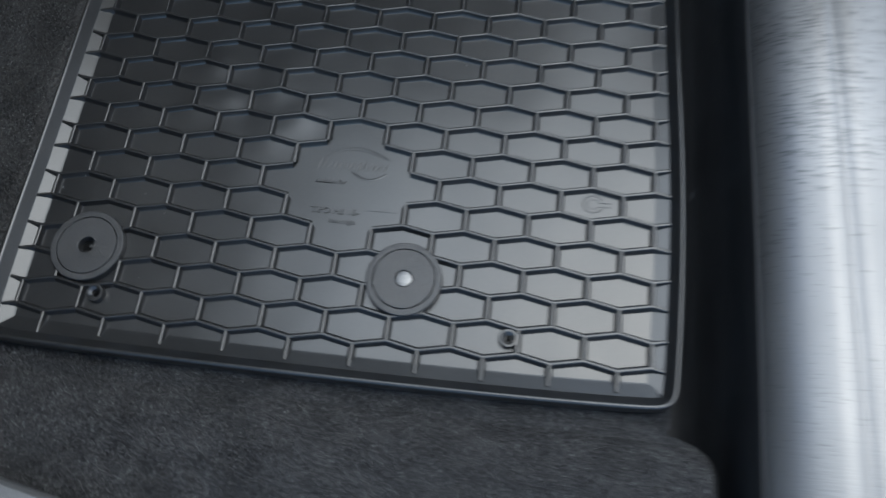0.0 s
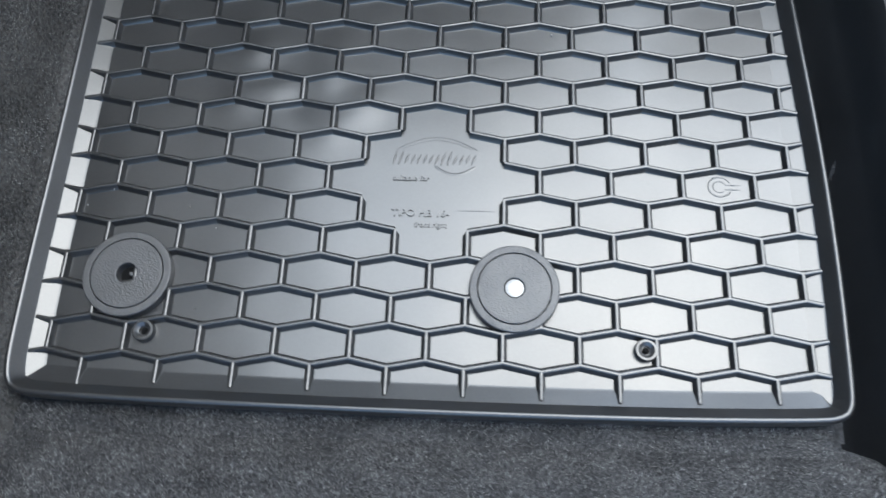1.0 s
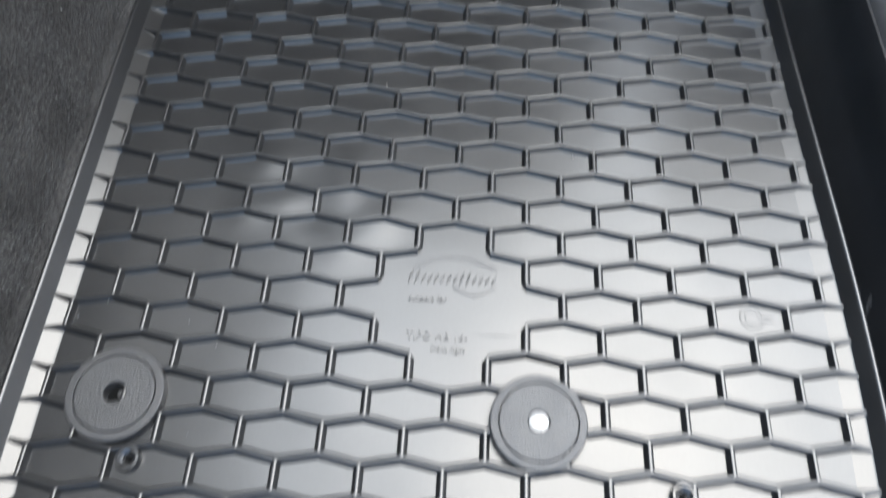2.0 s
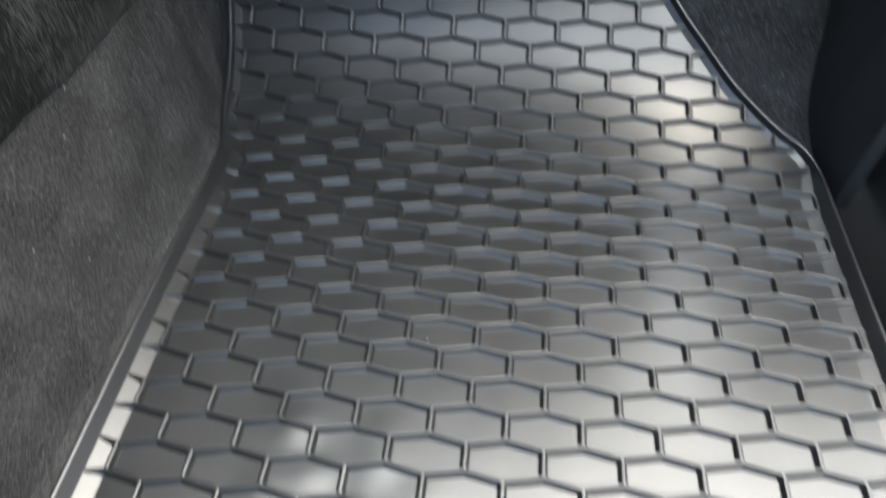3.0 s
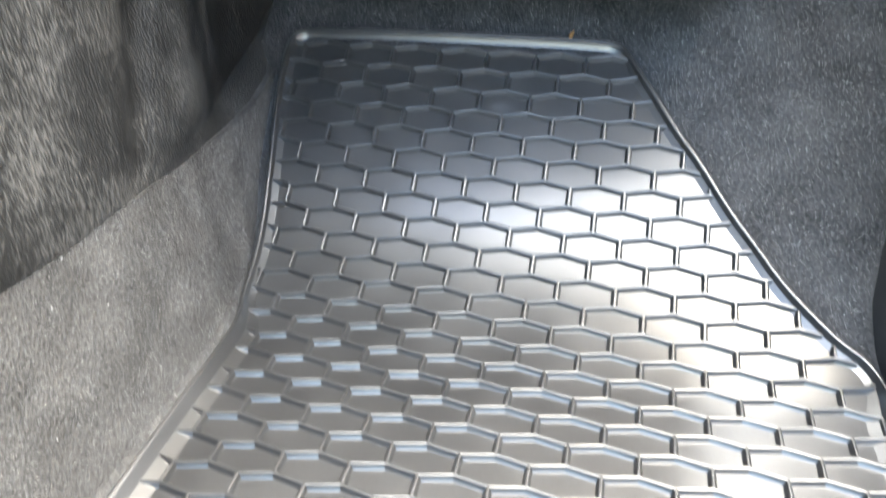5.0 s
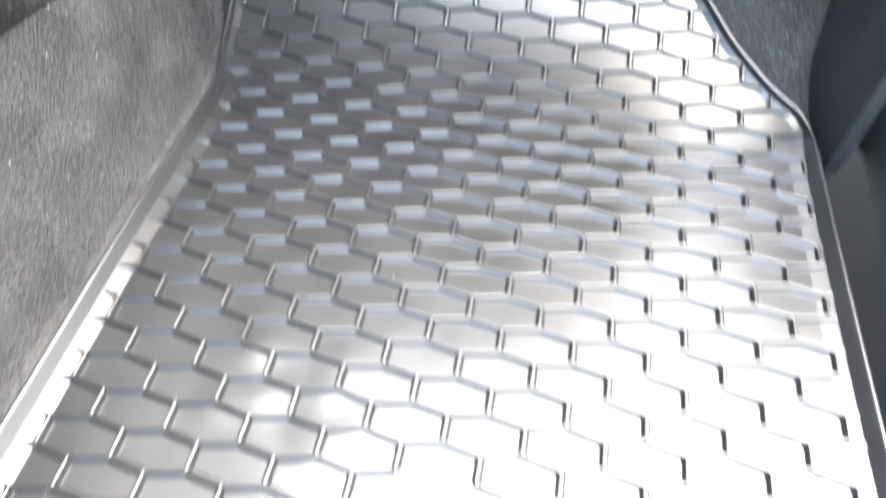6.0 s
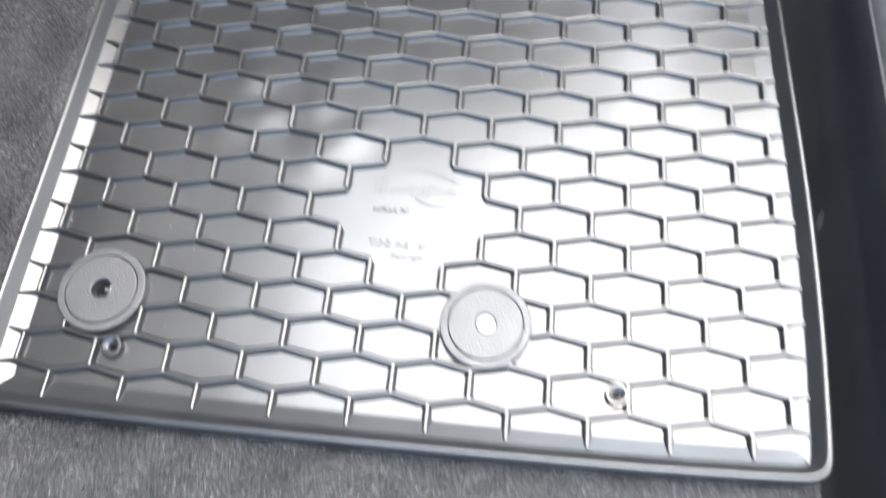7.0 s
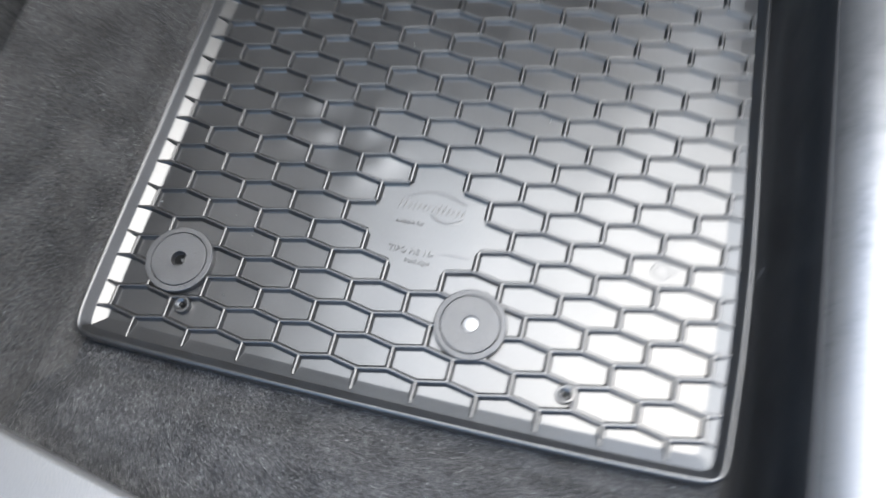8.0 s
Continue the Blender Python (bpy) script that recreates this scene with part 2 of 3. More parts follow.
def ribs():
    gone_up = {(4.5, 6), (4.0, 5), (5.0, 5), (4.5, 4)}
    gone_zig = {7: (4, 5), 6: (3.5, 5.5), 5: (3.5, 5.5), 4: (4, 5)}

    def low(u, k):
        return Vector((u, k * ROW))

    def high(u, k):
        return Vector((u, k * ROW + RISE))

    ways = {False: [Vector((0, -1)), Vector((0.5, RISE)).normalized(), Vector((-0.5, RISE)).normalized()],
            True: [Vector((0, 1)), Vector((0.5, -RISE)).normalized(), Vector((-0.5, -RISE)).normalized()]}

    def corner(node, is_high, way, side, w):
        best, turn = None, 9
        for d in ways[is_high]:
            a = (math.atan2(d.y, d.x) - math.atan2(way.y, way.x)) * side % (2 * math.pi)
            if 0.01 < a < turn:
                best, turn = d, a
        return node + (way + best) * (w / abs(way.x * best.y - way.y * best.x))

    edges = []
    for k in range(-1, 37):
        for i in range(-8, 24):
            u = i / 2
            is_low = (i % 2 == 0) == (k % 2 == 0)
            if not is_low and (u, k) not in gone_up:
                edges.append((high(u, k), True, low(u, k + 1), False))
            span = gone_zig.get(k)
            if not (span and span[0] <= u and u + 0.5 <= span[1]):
                a, b = (low(u, k), high(u + 0.5, k)) if is_low else (high(u, k), low(u + 0.5, k))
                edges.append((a, not is_low, b, is_low))
    meets = {}
    for a, _, b, _ in edges:
        for node in (a, b):
            key = (round(node.x * 2), round(node.y * 100))
            meets[key] = meets.get(key, 0) + 1
    open_ends = {key for key, count in meets.items() if count < 3}
    verts, faces = [], []
    for a, a_high, b, b_high in edges:
        if a.y < -0.6 or b.y > 17.2:
            continue
        ok = [inside(*a.lerp(b, i / 16)) > (0.26 if a.y < 0.1 and 0 < a.x < 9.2 else 0.2) * wall_share(a.x, a.y) for i in range(17)]
        if sum(ok) < 2:
            continue
        i0, i1 = ok.index(True), 16 - ok[::-1].index(True)
        d = (b - a).normalized()
        side = Vector((-d.y, d.x))
        ring = []
        for node, hi, way, sgn, cut, whole in ((a, a_high, d, 1, a.lerp(b, i0 / 16), i0 == 0), (b, b_high, -d, -1, a.lerp(b, i1 / 16), i1 == 16)):
            for w, z in ((0.066, MAT_FLOOR - 0.003), (0.041, MAT_FLOOR + 0.025), (0.024, RIB_TOP - 0.008), (0.013, RIB_TOP - 0.001)):
                for s in (1, -1):
                    p = corner(node, hi, way, s * sgn, w) if whole else cut + side * (s * w)
                    ring.append((p, z))
            ring.append((node if whole else cut, RIB_TOP))
        base = len(verts)
        verts += [on_floor(p.x, p.y, z) for p, z in ring]
        # per end: left and right foot, fillet, shoulder and top in turn, then the crest
        A, B = base, base + 9
        left, right = (0, 2, 4, 6, 8), (8, 7, 5, 3, 1)
        for chain in (left, right):
            faces += [(A + i, B + i, B + j, A + j) for i, j in zip(chain, chain[1:])]
        for E, node in ((A, a), (B, b)):
            if (round(node.x * 2), round(node.y * 100)) in open_ends:
                copies = len(verts)
                verts += [verts[E + c] for c in left + right[1:]]
                faces.append(tuple(range(copies, copies + 9)))
    return verts, faces


floor_mat = build_mat()


def ridge(name, line, half, lift, label="", closed=False):
    """A low rounded ridge moulded on the mat along a line of places, in cells."""
    pts = [Vector(p) for p in line]
    n = len(pts)
    rows = []
    for i, p in enumerate(pts):
        ahead = pts[(i + 1) % n] if closed or i + 1 < n else p
        behind = pts[i - 1] if closed or i > 0 else p
        d = (ahead - behind).normalized()
        out = Vector((-d.y, d.x))
        end = 1.0 if closed or 0 < i < n - 1 else 0.45
        rows.append([on_floor(*(p + out * half * k * end), MAT_FLOOR - 0.004 + lift * h)
                     for k, h in ((-1, 0), (-0.5, 0.85), (0, 1), (0.5, 0.85), (1, 0))])
    if closed:
        rows.append(rows[0])
    verts, faces = sheet(rows)
    if not closed:
        faces += [tuple(range(5)), tuple(range(5 * n - 5, 5 * n))]
    return part(name, verts, faces, RUBBER, floor_mat, label, sharp=60)


def bow(u0, u1, s0, rise, steps=20):
    return [(u0 + (u1 - u0) * i / steps, s0 + rise * math.sin(math.pi * i / steps)) for i in range(steps + 1)]


def words(text, u0, u1, s0):
    """Raised lettering from u0 to u1 on the line s0."""
    curve = bpy.data.curves.new("lettering", "FONT")
    curve.body, curve.size, curve.extrude, curve.resolution_u = text, 1.0, 0.014, 3
    curve.offset = 0.015
    holder = bpy.data.objects.new("lettering", curve)
    scene.collection.objects.link(holder)
    data = bpy.data.meshes.new_from_object(holder.evaluated_get(bpy.context.evaluated_depsgraph_get()))
    bpy.data.objects.remove(holder)
    wide = max(v.co.x for v in data.vertices)
    k = (u1 - u0) / wide
    for v in data.vertices:
        v.co = on_floor(u0 + v.co.x * k, s0 + v.co.y * k, MAT_FLOOR + 0.01 + v.co.z)
    data.materials.clear()
    data.materials.append(RUBBER)
    ob = new("lettering", data)
    ob.parent = floor_mat
    return tagged(ob, "raised rubber lettering")


words("suitable for", 3.92, 4.44, 2.7)
words("TIPO HB 16-", 3.93, 4.74, 2.15)
words("front right", 4.26, 4.71, 1.99)
ridge("emblem_arch", bow(3.96, 5.12, 3.2, 0.2, 28), 0.014, 0.007, "thin raised arch of the maker's emblem")
ridge("emblem_arch", bow(4.02, 5.06, 3.2, 0.15, 28), 0.01, 0.006)
ridge("emblem_bowl", bow(4.5, 5.1, 2.94, -0.13), 0.028, 0.008, "raised sickle of the maker's emblem")
for i in range(14):
    u = 3.9 + 0.087 * i
    tall, foot = (0.22, 2.95) if i in (0, 1, 8, 9) else (0.15, 2.97)
    ridge("emblem_bar", [(u, foot), (u + 0.03, foot + tall / 2), (u + 0.06, foot + tall)], 0.022, 0.012, "raised plain bar of the maker's emblem")
ridge("moulding_mark", [(8.53 + 0.16 * math.cos(0.2 * i + 0.45), 2.72 + 0.15 * math.sin(0.2 * i + 0.45)) for i in range(28)], 0.014, 0.01)
ridge("moulding_mark", [(8.53 + 0.09 * math.cos(0.3 * i + 0.6), 2.72 + 0.085 * math.sin(0.3 * i + 0.6)) for i in range(17)], 0.012, 0.008)
ridge("moulding_mark", [(8.6, 2.75), (8.7, 2.75), (8.82, 2.75)], 0.014, 0.01)
ridge("moulding_mark", [(8.6, 2.68), (8.7, 2.68), (8.82, 2.68)], 0.014, 0.01)
ridge("moulding_mark", [(4.86, 2.25), (5.1, 2.25), (5.36, 2.25)], 0.012, 0.007)


def fixing_disc(u, s, pin_name):
    disc = tagged(new("mat_fastener"), "round black plastic mat fastener with a central hole", "fastener", "mat fasteners")
    part("washer", *lathe([(0.605, MAT_FLOOR), (0.605, 0.06), (0.603, 0.074), (0.597, 0.082), (0.588, 0.0855), (0.578, 0.086), (0.506, 0.086), (0.502, 0.084), (0.5, 0.05)], u, s, 72, closed=False), CLIP, disc, sharp=8)
    part("cap", *lathe([(0.489, 0.05), (0.488, 0.084), (0.484, 0.09), (0.478, 0.092), (0.15, 0.093), (0.144, 0.0915), (0.14, 0.088), (0.137, 0.08), (0.134, 0.0), (0.13, -0.044)], u, s, 72), CLIP, disc, sharp=8)
    if pin_name == "bright":
        part("pin", *lathe([(0.1295, -0.02), (0.129, 0.072), (0.126, 0.077), (0.12, 0.079), (0.03, 0.081)], u, s, 24), STEEL, disc, "shiny steel pin in the hole")
    else:
        # Matt black disc: the shade at the bottom of the hole, as colour.
        part("pin", *lathe([(0.127, -0.043), (0.125, -0.038), (0.03, -0.036)], u, s, 24), SHADE, disc, "dark slotted pin")
        part("slot_bar", *lathe([(0.03, -0.02), (0.028, 0.02), (0.01, 0.022)], u + 0.04, s + 0.01, 12), CLIP, disc, "small glinting bar in the hole")
    return disc


fixing_disc(0.41, 1.15, "dark")
fixing_disc(5.65, 1.1, "bright")


def eyelet(u, s):
    ring = tagged(new("mat_eyelet"), "small round black rubber eyelet with a dark hole", "eyelet", "mat eyelets")
    part("collar", *lathe([(0.15, MAT_FLOOR), (0.148, 0.03), (0.135, 0.05), (0.108, 0.052), (0.098, 0.045), (0.07, 0.012), (0.062, 0.01), (0.055, -0.03)], u, s, 28), RUBBER, ring)
    # Matt black core gives the eyelet's hole its shade by colour.
    part("hole_shade", *lathe([(0.05, -0.028), (0.03, -0.02), (0.024, 0.0), (0.008, 0.0)], u, s, 16), SHADE, ring)
    return ring


eyelet(0.75, 0.38)
eyelet(7.36, 0.33)

# ---- carpet ----
rows = []
for i in range(170):
    s = -0.75 + i * 0.15
    wide = 12.42 + 1.0 * min(max((s - 10.3) / 0.7, 0.0), 1.0)
    rows.append([on_floor(-2.6 + wide * j / 90, s, -0.15 + 0.012 * noise.noise((j * 0.4, i * 0.4, 0)), False) for j in range(91)])
carpet = part("carpet_floor", *slab(rows, (0, 0.003, -0.008)), CARPET)
tagged(carpet, "dark grey needle felt carpet of the footwell", "carpet", kind="structure")

# heel step under the seat
def heel_end(y):
    """Where the step ends towards the sill: a round corner."""
    a = min(max((-0.85 - y) / 0.5, 0.0), 1.0)
    return 9.75 + 0.72 * math.sqrt(1 - (1 - a) ** 2)


def heel_rise(x, y):
    edge = min(max((heel_end(y) - x) / 0.45, 0.0), 1.0)
    rise = 0.75 * (1 - math.exp(-max(-0.95 - y, 0) * 1.3)) * math.sqrt(max(1 - (1 - edge) ** 2, 0))
    return rise + 0.03 * noise.noise((x * 0.8, y * 0.8, 3))


rows = []
for i in range(40):
    a = i / 39
    y = -0.7 - 4.6 * a
    row = []
    for j in range(100):
        x = -3.2 + (heel_end(y) + 3.2) * j / 99
        row.append(metres(x, y, heel_rise(x, y) - 0.12))
    rows.append(row)
tagged(part("carpet_heel_step", *slab(rows, (0, 0, -0.02)), CARPET), "dark grey carpet over the step below the seat", "carpet", kind="structure")


# tunnel side
def seam_height(y):
    return float(np.interp(y, (-6, 4, 6.7, 7.7, 8.8, 10.2, 11.2, 12.4, 13.4, 14.2, 15.5, 18), (3.4, 3.4, 3.3, 3.15, 3.1, 2.95, 2.8, 2.58, 2.42, 2.45, 2.7, 3.4)))


def tunnel_x(y, z):
    spread = 0.14 * min(max((y - 9.5) / 4, 0), 1)
    lean = -0.98 - 0.19 * z - spread * 4.2
    crease = math.exp(-((z - (2.4 - 0.32 * y)) / 0.35) ** 2) * min(max((4.5 - y) / 2, 0), 1)
    back = max(1.5 - y, 0)
    return lean - 0.07 * crease - 0.05 * back * z


rows = []
for i in range(60):
    a = i / 59
    row = []
    for j in range(120):
        y = -6.0 + 27.0 * j / 119
        z = -0.2 + (seam_height(y) + 0.2) * a
        row.append(metres(tunnel_x(y, z) + 0.25 * max(0, 0.25 - z) ** 0.5, y, z))
    rows.append(row)
tagged(part("tunnel_carpet", *slab(rows, (-0.006, 0, 0)), TUNNEL), "mid grey felt carpet up the side of the centre tunnel", "carpet", kind="structure")

def console_x(y, z):
    """The console's flank: proud of the carpet at its seam, then a soft valley, a ridge and a long fall towards the bulkhead."""
    seam = seam_height(y)
    over = z - seam
    x = tunnel_x(y, min(z, seam)) - 0.1 * max(over, 0.0)
    proud = 0.1 * math.sqrt(min(max(over, 0.0) * 2.0, 1.0)) - 0.05 * min(max(-over, 0.0) * 4.0, 1.0)
    share = min(max((over + 0.1) * 2.5, 0.0), 1.0)
    valley, crest = 10.4 + 0.6 * (z - 4.4), 11.7 + 0.6 * (z - 4.2)
    fall = min(max((y - crest - 0.2) / 3.6, 0.0), 1.0)
    wave = -0.2 * math.exp(-((y - valley) / 0.5) ** 2) + 0.05 * math.exp(-((y - crest) / 0.45) ** 2) - 0.7 * fall * fall * (3 - 2 * fall)
    return x + proud + share * wave


rows = []
for i in range(90):
    row = []
    for j in range(180):
        y = -6.0 + 27.0 * j / 179
        z0 = seam_height(y) - 0.4
        z = z0 + (9.5 - z0) * (i / 89) ** 1.3
        row.append(metres(console_x(y, z), y, z))
    rows.append(row)
tagged(part("console_side", *slab(rows, (-0.006, 0, 0)), GRAINED), "dark grained vinyl side panel of the centre console", "console panel", kind="structure")

# ---- door sill ----
SILL_LINE = [(9.8, -1.9), (10.05, -1.9), (10.3, -1.86), (10.5, -1.72), (10.6, -1.42), (10.66, -0.95), (10.69, -0.3), (10.71, 0.4), (10.73, 0.72), (10.78, 0.85), (10.86, 0.88)]
PLATE_LINE = [(10.8, 0.84), (10.83, 0.9), (10.9, 0.98), (11.0, 1.06), (11.15, 1.15), (11.35, 1.23), (11.6, 1.3), (11.84, 1.35), (11.87, 1.338), (11.95, 1.342), (11.98, 1.36), (12.2, 1.37), (12.6, 1.36), (13.0, 1.32),
              (13.4, 1.22), (13.8, 1.05), (14.2, 0.75), (14.5, 0.3), (14.65, -0.3), (14.7, -2.0), (14.7, -6.0)]


def along_sill(line, y0, y1, steps=60):
    rows = []
    for x, z in line:
        row = []
        for j in range(steps):
            y = y0 + (y1 - y0) * j / (steps - 1)
            row.append(metres(x - 0.012 * max(y - 2, 0) ** 1.35 * 0.5 - 0.006 * max(-y, 0), y, z))
        rows.append(row)
    return slab(rows, (0.002, 0, -0.004))


tagged(part("sill_trim", *along_sill(SILL_LINE, -14, 11.1), BLACK), "black plastic trim inside the door sill", "sill trim", kind="structure")
tagged(part("door_sill", *along_sill(PLATE_LINE, -30, 11.1), SILL), "brushed silver metal door sill with a rounded edge", "door sill", kind="structure")

# kick panel in front of the sill
rows = []
for i in range(24):
    z = -0.3 + 7.0 * i / 23
    row = []
    for j in range(40):
        y = 10.15 + 12.55 * j / 39
        row.append(metres(9.68 + 0.25 * max(11.2 - y, 0) + 0.2 * max(y - 12.3, 0) + 0.05 * z, y - 0.05 * z, z))
    rows.append(row)
tagged(part("kick_panel", *slab(rows, (0.01, 0, 0)), BLACK), "black plastic kick panel at the front of the sill", "kick panel", kind="structure")


# added matt black block for the shade over the end of the toe board
section = smooth_loop([(17.5, 1.25), (17.22, 1.4), (17.15, 1.65), (17.5, 2.2), (19.0, 3.6), (22.0, 3.6), (22.0, 0.2), (19.2, 0.4)], 0.2)
rows = []
for j in range(41):
    b = j / 40
    u = -1.6 + 9.0 * b
    corner = max(0.0, 1 - min(b, 1 - b) / 0.12)
    rows.append([on_floor(u, s + 0.7 * corner ** 2 * max(0.0, (19.0 - s) / 2), lift, False) for s, lift in section])
verts, faces = sheet(rows, True)
n = len(section)
faces += [tuple(range(n)), tuple(range(40 * n, 41 * n))]
tagged(part("under_dash_dark", verts, faces, SHADE), "added matt black block for the shade over the end of the toe board", "housing", kind="structure")


# ---- the unseen cabin round the footwell, built to shape light and reflections ----
def shell(name, label, category, x0, x1, y0, y1, z0, z1, material, bevel=0.01):
    a, b = metres(x0, y0, z0), metres(x1, y1, z1)
    return tagged(part(name, *block(a[0], b[0], a[1], b[1], a[2], b[2], bevel), material), label, category, kind="structure")


def overhang(name, label, category, outline, z0, z1, material):
    """A body over the footwell with the outline (in cells) of its underside; its face leans back above."""
    low, lip = [metres(x, y, z0) for x, y in outline], [metres(x, y - 0.1, z0 + 0.8) for x, y in outline]
    high = [metres(x, y + 0.8, z1) for x, y in outline]
    n = len(outline)
    faces = [tuple(range(n)), tuple(range(2 * n, 3 * n))]
    faces += [(k + i, k + (i + 1) % n, k + n + (i + 1) % n, k + n + i) for k in (0, n) for i in range(n)]
    return tagged(part(name, low + lip + high, faces, material, smooth=False), label, category, kind="structure")


# Unseen pale lip, added so the toe board reflects something lighter.
overhang("dash_reflector", "unseen pale lip of the dashboard, added to lighten reflections in the mat", "dashboard",
         [(-28, 10.2), (-2, 11.2), (1.5, 11.6), (4, 11.9), (6.2, 12.2), (8, 13.0), (8.6, 13.7), (8.6, 15.6), (-28, 15.6)], 9.9, 16.0, DASH_LIT)
# Unseen; its outline is set by what the mat should reflect.
overhang("dashboard", "grey plastic dashboard above the footwell", "dashboard",
         [(-28, 15.7), (8.7, 15.7), (8.7, 13.9), (9.5, 14.8), (10.1, 17.5), (10.3, 27.0), (-28, 27.0)], 10.1, 17.0, UNDER)
shell("bulkhead", "dark wall in front of the footwell", "wall", -28, 13, 27, 28, -3, 15.0, DASH)
# Unseen roof piece, cut short so the ribs catch sky from behind.
shell("roof_lining", "unseen light grey fabric roof lining, cut short to let sky light in", "roof", -28, 11.2, -14, -1, 25.0, 26.0, LINER)
# Unseen slab, added to dim what the mat's far side reflects.
shell("far_roof_block", "unseen grey slab over the far seat, added to dim reflections", "roof", -28, -4.8, -0.99, 10.99, 25.0, 26.0, UNDER)
# Unseen dark slab, added to blacken reflections in the mat's far front corner.
shell("far_roof_mask", "unseen dark slab above the far end of the dashboard, added to darken reflections", "roof", -28, -3.5, 11, 26, 25.0, 26.0, DASH)
# Unseen block, added to shut out low sky at the right front.
shell("sky_block", "unseen black block in front of the door opening, added to keep bright sky out", "pillar", 10.75, 15.5, 11.2, 27, -3, 10.0, BLACK)
# Unseen; light and low so the ribs reflect a bright back.
shell("wall_rear", "unseen low light grey wall at the back, added to brighten reflections in the ribs", "wall", -28, 12, -35, -34, -3, 3, LINER)
# Unseen wall, added to hold back light from the right rear.
shell("wall_right_rear", "unseen dark wall behind the open door, added to block light", "wall", 11.7, 12.7, -34, -20, -3, 10, DASH)
# Unseen far wall in two strips; the gap between them lets in light.
shell("wall_left_low", "unseen grey wall on the far side, kept low to admit sky light", "wall", -29, -28, -34, 28, -3, 8, UNDER)
shell("wall_left_high", "unseen light strip of the far wall, above the opening for light", "wall", -29, -28, -24, 2, 22, 26, LINER)
shell("far_floor", "dark carpet beyond the centre console", "floor", -28, -3.5, -34, 27, -1.2, -0.4, CARPET)
# Unseen floor, lightened so the ribs' near faces reflect more.
shell("rear_floor", "unseen floor behind the front footwell, in grey to brighten reflections", "floor", -3.4, 10.0, -34, -5.2, -1.0, 0.2, GREY)
# Unseen ground, coloured pale to bounce light up into the cabin.
g = part("ground", [(-400, -400, -0.32), (400, -400, -0.32), (400, 400, -0.32), (-400, 400, -0.32)], [(0, 1, 2, 3)], PALE_GROUND)
tagged(g, "unseen ground beside the car, coloured pale to bounce light", "ground", kind="structure")

# Unseen peach block, added so mat and sill reflect a warm tone.
b = part("warm_backdrop", *block(5.0, 10.0, -14.0, 16.0, -0.4, 5.2, 0.05), PLASTER)
tagged(b, "unseen peach block opposite the open door, added to warm reflections", "building", kind="structure")

# ---- seat rail cover ----
cover = tagged(new("seat_rail_cover"), "light grey plastic cover of the seat rail on carpet", "seat rail")
part("shell", *block(-0.13, 0.11, -0.08, 0.0, 0.0, 0.03, 0.006), GREY, cover)
part("end_cap", *block(0.1105, 0.122, -0.078, -0.004, 0.0, 0.027, 0.005), GREY, cover)
cover.matrix_basis = pose(*metres(0.4, -2.52, 0.35), 0, 0, -10.5)


# ---- carpet pile and lint ----
def fibre_material(name, dark, light):
    m = bpy.data.materials.new(name)
    m.use_nodes = True
    n, k = m.node_tree.nodes, m.node_tree.links
    island = n.new("ShaderNodeNewGeometry")
    ramp = n.new("ShaderNodeValToRGB")
    ramp.color_ramp.elements[0].color, ramp.color_ramp.elements[1].color = (*dark, 1), (*light, 1)
    ramp.color_ramp.elements[1].position = 0.9
    pale = ramp.color_ramp.elements.new(0.985)
    pale.color = (*(2.2 * c for c in light), 1)
    k.new(island.outputs["Random Per Island"], ramp.inputs["Fac"])
    k.new(ramp.outputs["Color"], n["Principled BSDF"].inputs["Base Color"])
    n["Principled BSDF"].inputs["Roughness"].default_value = 0.75
    n["Principled BSDF"].inputs["Specular IOR Level"].default_value = 0.3
    return m


PILE = fibre_material("carpet_fibre", (0.005, 0.005, 0.0052), (0.145, 0.143, 0.142))
FELT = fibre_material("felt_fibre", (0.026, 0.0252, 0.0242), (0.165, 0.16, 0.153))


def pile(name, spot, count, length, width, lean, material, label, seed):
    """Short leaning fibres: spot(rng) gives a place, an upward direction and None to skip."""
    rng = random.Random(seed)
    verts, faces = [], []
    for _ in range(count):
        found = spot(rng)
        if not found:
            continue
        p, up = Vector(found[0]), Vector(found[1])
        turn = 3.0 * noise.noise(p * 35) + rng.uniform(-1.4, 1.4)
        side = up.orthogonal().normalized()
        flat = Matrix.Rotation(turn, 3, up) @ side
        across = up.cross(flat) * (width * 0.5)
        size = length * rng.uniform(0.5, 1.2)
        tilt = lean * rng.uniform(0.5, 1.3)
        mid = p + (up * 0.55 + flat * tilt * 0.45) * size * 0.6
        tip = p + (up * 0.62 + flat * tilt) * size
        i = len(verts)
        verts += [p - across, p + across, mid + across * 0.8, mid - across * 0.8, tip]
        faces += [(i, i + 1, i + 2, i + 3), (i + 3, i + 2, i + 4)]
    data = bpy.data.meshes.new(name)
    data.from_pydata(verts, [], faces)
    data.materials.append(material)
    return tagged(new(name, data), label, "carpet pile", kind="stuff")


def heel_spot(rng):
    x, y = rng.uniform(-3.2, 10.45), rng.uniform(-3.3, -0.6)
    if x > heel_end(y) - 0.1 or noise.noise((x * 2.2, y * 4.2, 5)) < rng.uniform(-0.9, 0.15):
        return None
    return metres(x, y, heel_rise(x, y) - 0.13), (0, 0.2, 0.98)


def tunnel_spot(rng):
    y = rng.uniform(-4.5, 16.5)
    z = -0.1 + (seam_height(y) + 0.08) * rng.random()
    return metres(tunnel_x(y, z) + 0.25 * max(0, 0.25 - z) ** 0.5 - 0.01, y, z), (0.97, 0, 0.22)


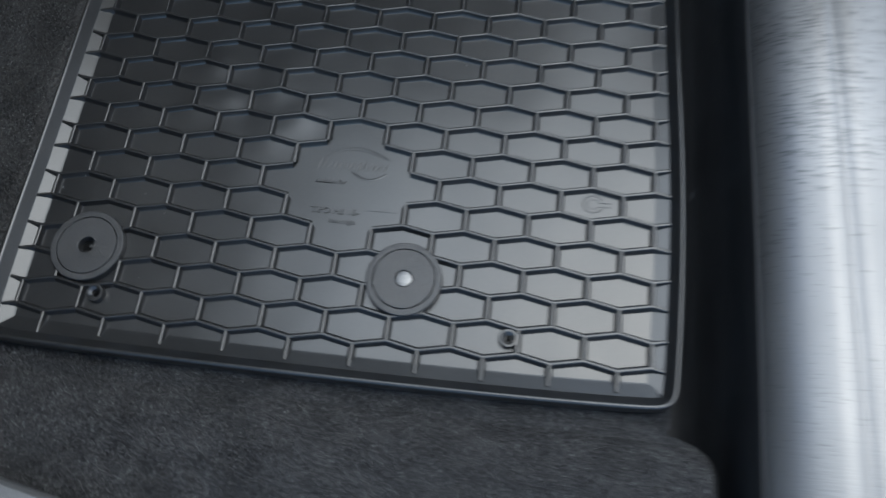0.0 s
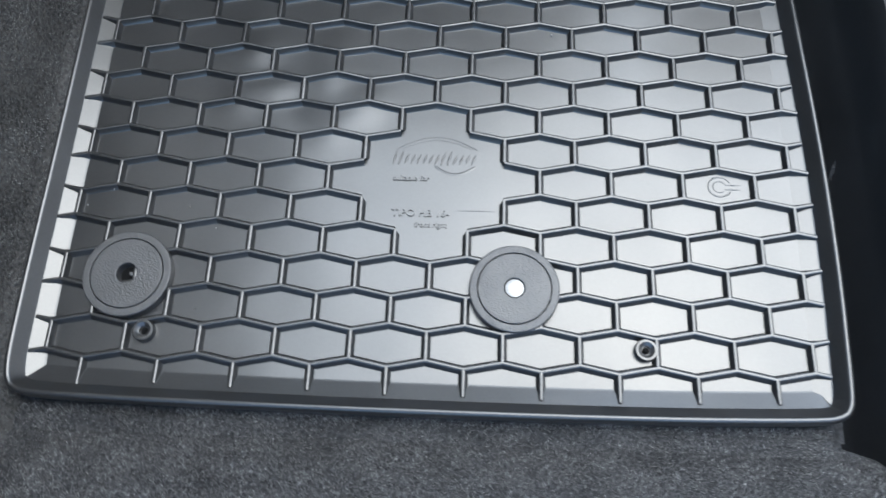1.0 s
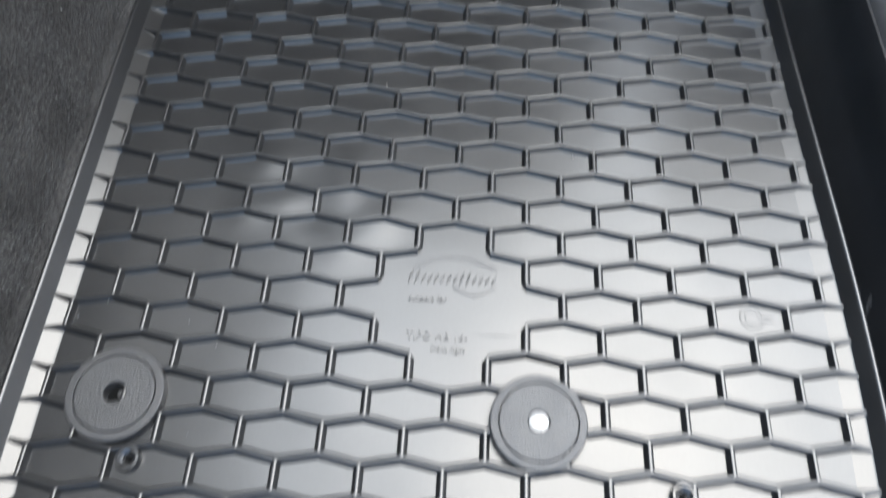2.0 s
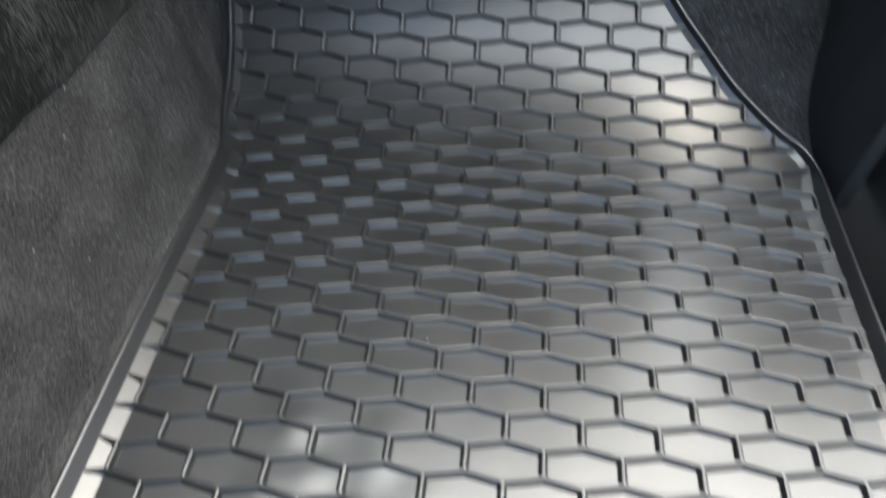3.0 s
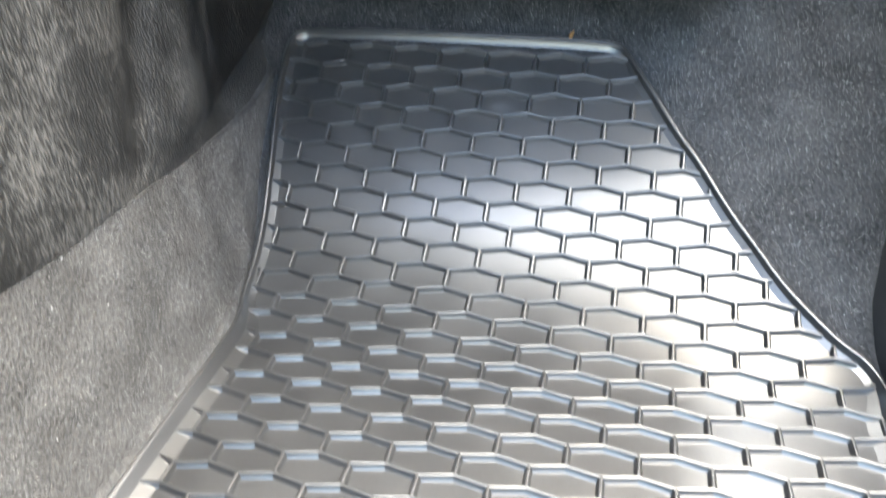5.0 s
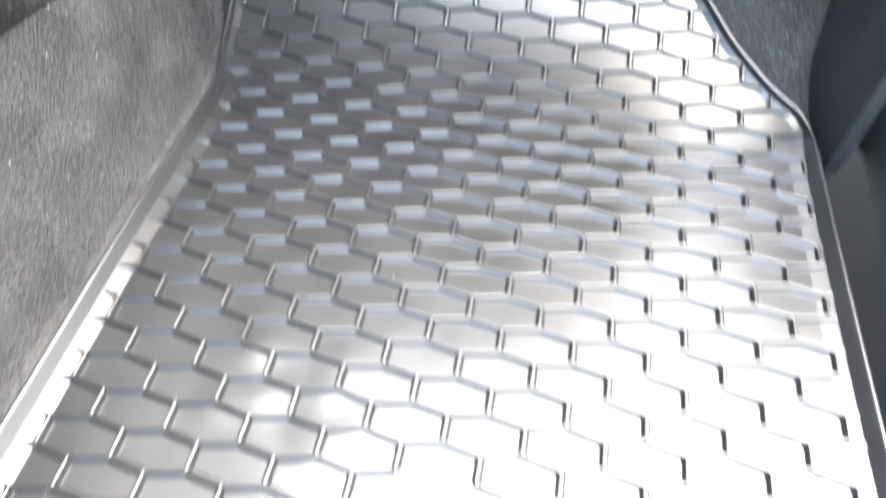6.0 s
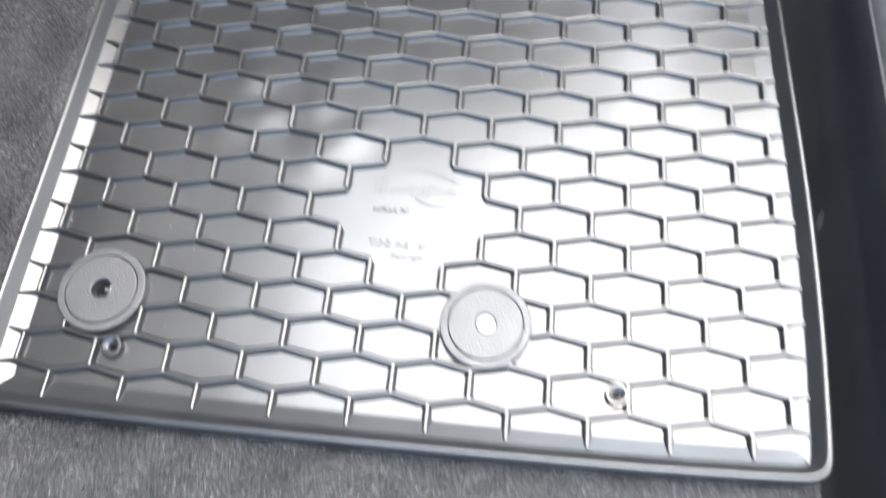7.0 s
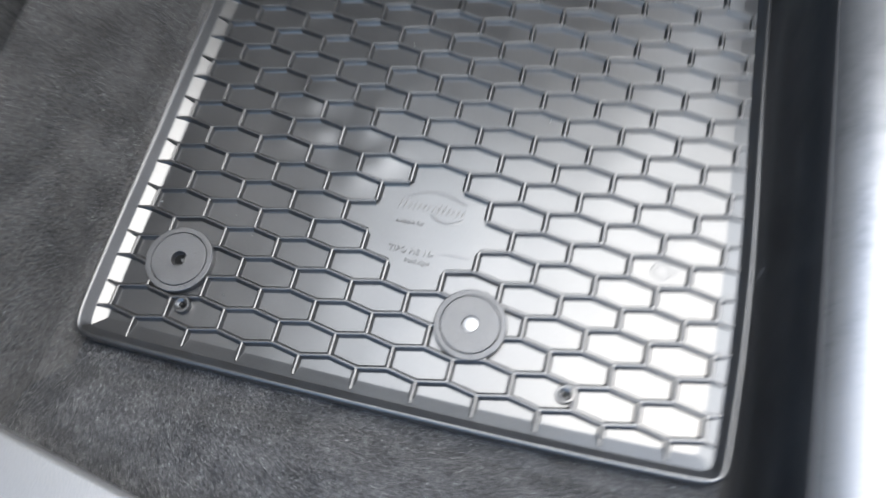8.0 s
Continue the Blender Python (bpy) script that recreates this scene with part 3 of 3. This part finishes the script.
def toe_spot(rng):
    u, s = rng.uniform(-2.2, 11.5), rng.uniform(10.4, 20.5)
    if inside(u, s) > -0.02 or (u > 9.6 and s < 12.2) or (s > 18.4 and -1.4 < u < 6.7):
        return None
    y, z, a = floor_line(s)
    return on_floor(u, s, -0.16, False), (0, -math.sin(a), math.cos(a))


pile("carpet_pile_heel", heel_spot, 230000, 0.0019, 0.00021, 1.0, PILE, "dark grey carpet fibres below the seat", 1)
pile("carpet_pile_tunnel", tunnel_spot, 150000, 0.0016, 0.00027, 1.0, FELT, "mid grey felt fibres on the tunnel side", 2)
pile("carpet_pile_toe", toe_spot, 70000, 0.0026, 0.0004, 0.8, PILE, "dark grey carpet fibres on the toe board", 3)


def lint(x, y, z, long, turn, material=LINT, label="tiny pale fleck of lint on the carpet", wide=0.0006):
    p = Vector(metres(x, y, z))
    a = Vector((0.35 * math.sin(turn), math.cos(turn), 0.6 * math.sin(turn))) * long
    up = Vector((0, 0, wide))
    w = a.orthogonal().normalized() * wide
    verts = [p - a * 0.5 - w, p - a * 0.5 + w, p + w * 1.3 + up, p - w * 1.3 + up, p + a * 0.5 + w * 0.4, p + a * 0.5 - w * 0.4, p - up]
    faces = [(0, 1, 2, 3), (3, 2, 4, 5), (0, 6, 1), (1, 6, 2), (2, 6, 4), (4, 6, 5), (5, 6, 3), (3, 6, 0)]
    return tagged(part("lint", verts, faces, material), label, "lint", "flecks of lint")


for y, z, long, turn in ((7.6, 3.15, 0.003, 1.3), (7.1, 2.75, 0.003, 1.5), (7.9, 2.2, 0.0016, 1.4), (5.6, 2.2, 0.0014, 1.2),
                         (3.1, 1.35, 0.0025, 0.1), (2.2, 2.4, 0.002, 0.5), (6.2, 1.4, 0.0012, 1.1)):
    lint(tunnel_x(y, z) + 0.04, y, z, long, turn, wide=0.00035)
for x, y, long, turn in ((4.2, -1.15, 0.0012, 0.4), (8.4, -1.3, 0.0015, 0.9), (2.2, -1.3, 0.001, 1.4)):
    lint(x, y, heel_rise(x, y) - 0.08, long, turn, wide=0.0003)
lint(10.06, 2.95, 0.1, 0.014, 0.6, CARPET, label="pale scrap of lint caught on the edge of the mat", wide=0.0009)
for u, v, long, turn in ((-0.05, 2.43, 0.0016, 0.4), (-0.38, 2.18, 0.0022, 1.2), (1.08, 2.2, 0.0016, 0.9), (1.5, 1.88, 0.0012, 0.1), (1.38, 0.72, 0.002, 1.4), (2.9, 3.9, 0.0016, 0.3), (6.2, 5.2, 0.0018, 1.0), (3.3, 6.4, 0.002, 0.6)):
    lint(u, v, MAT_FLOOR + 0.02, long, turn, label="tiny pale fleck of lint on the mat", wide=0.0004)
p = floor_line(17.32)
lint(4.15, p[0], p[1] + 0.02, 0.012, 0.9, LEAF, "small dry orange leaf scrap above the mat", 0.0025)
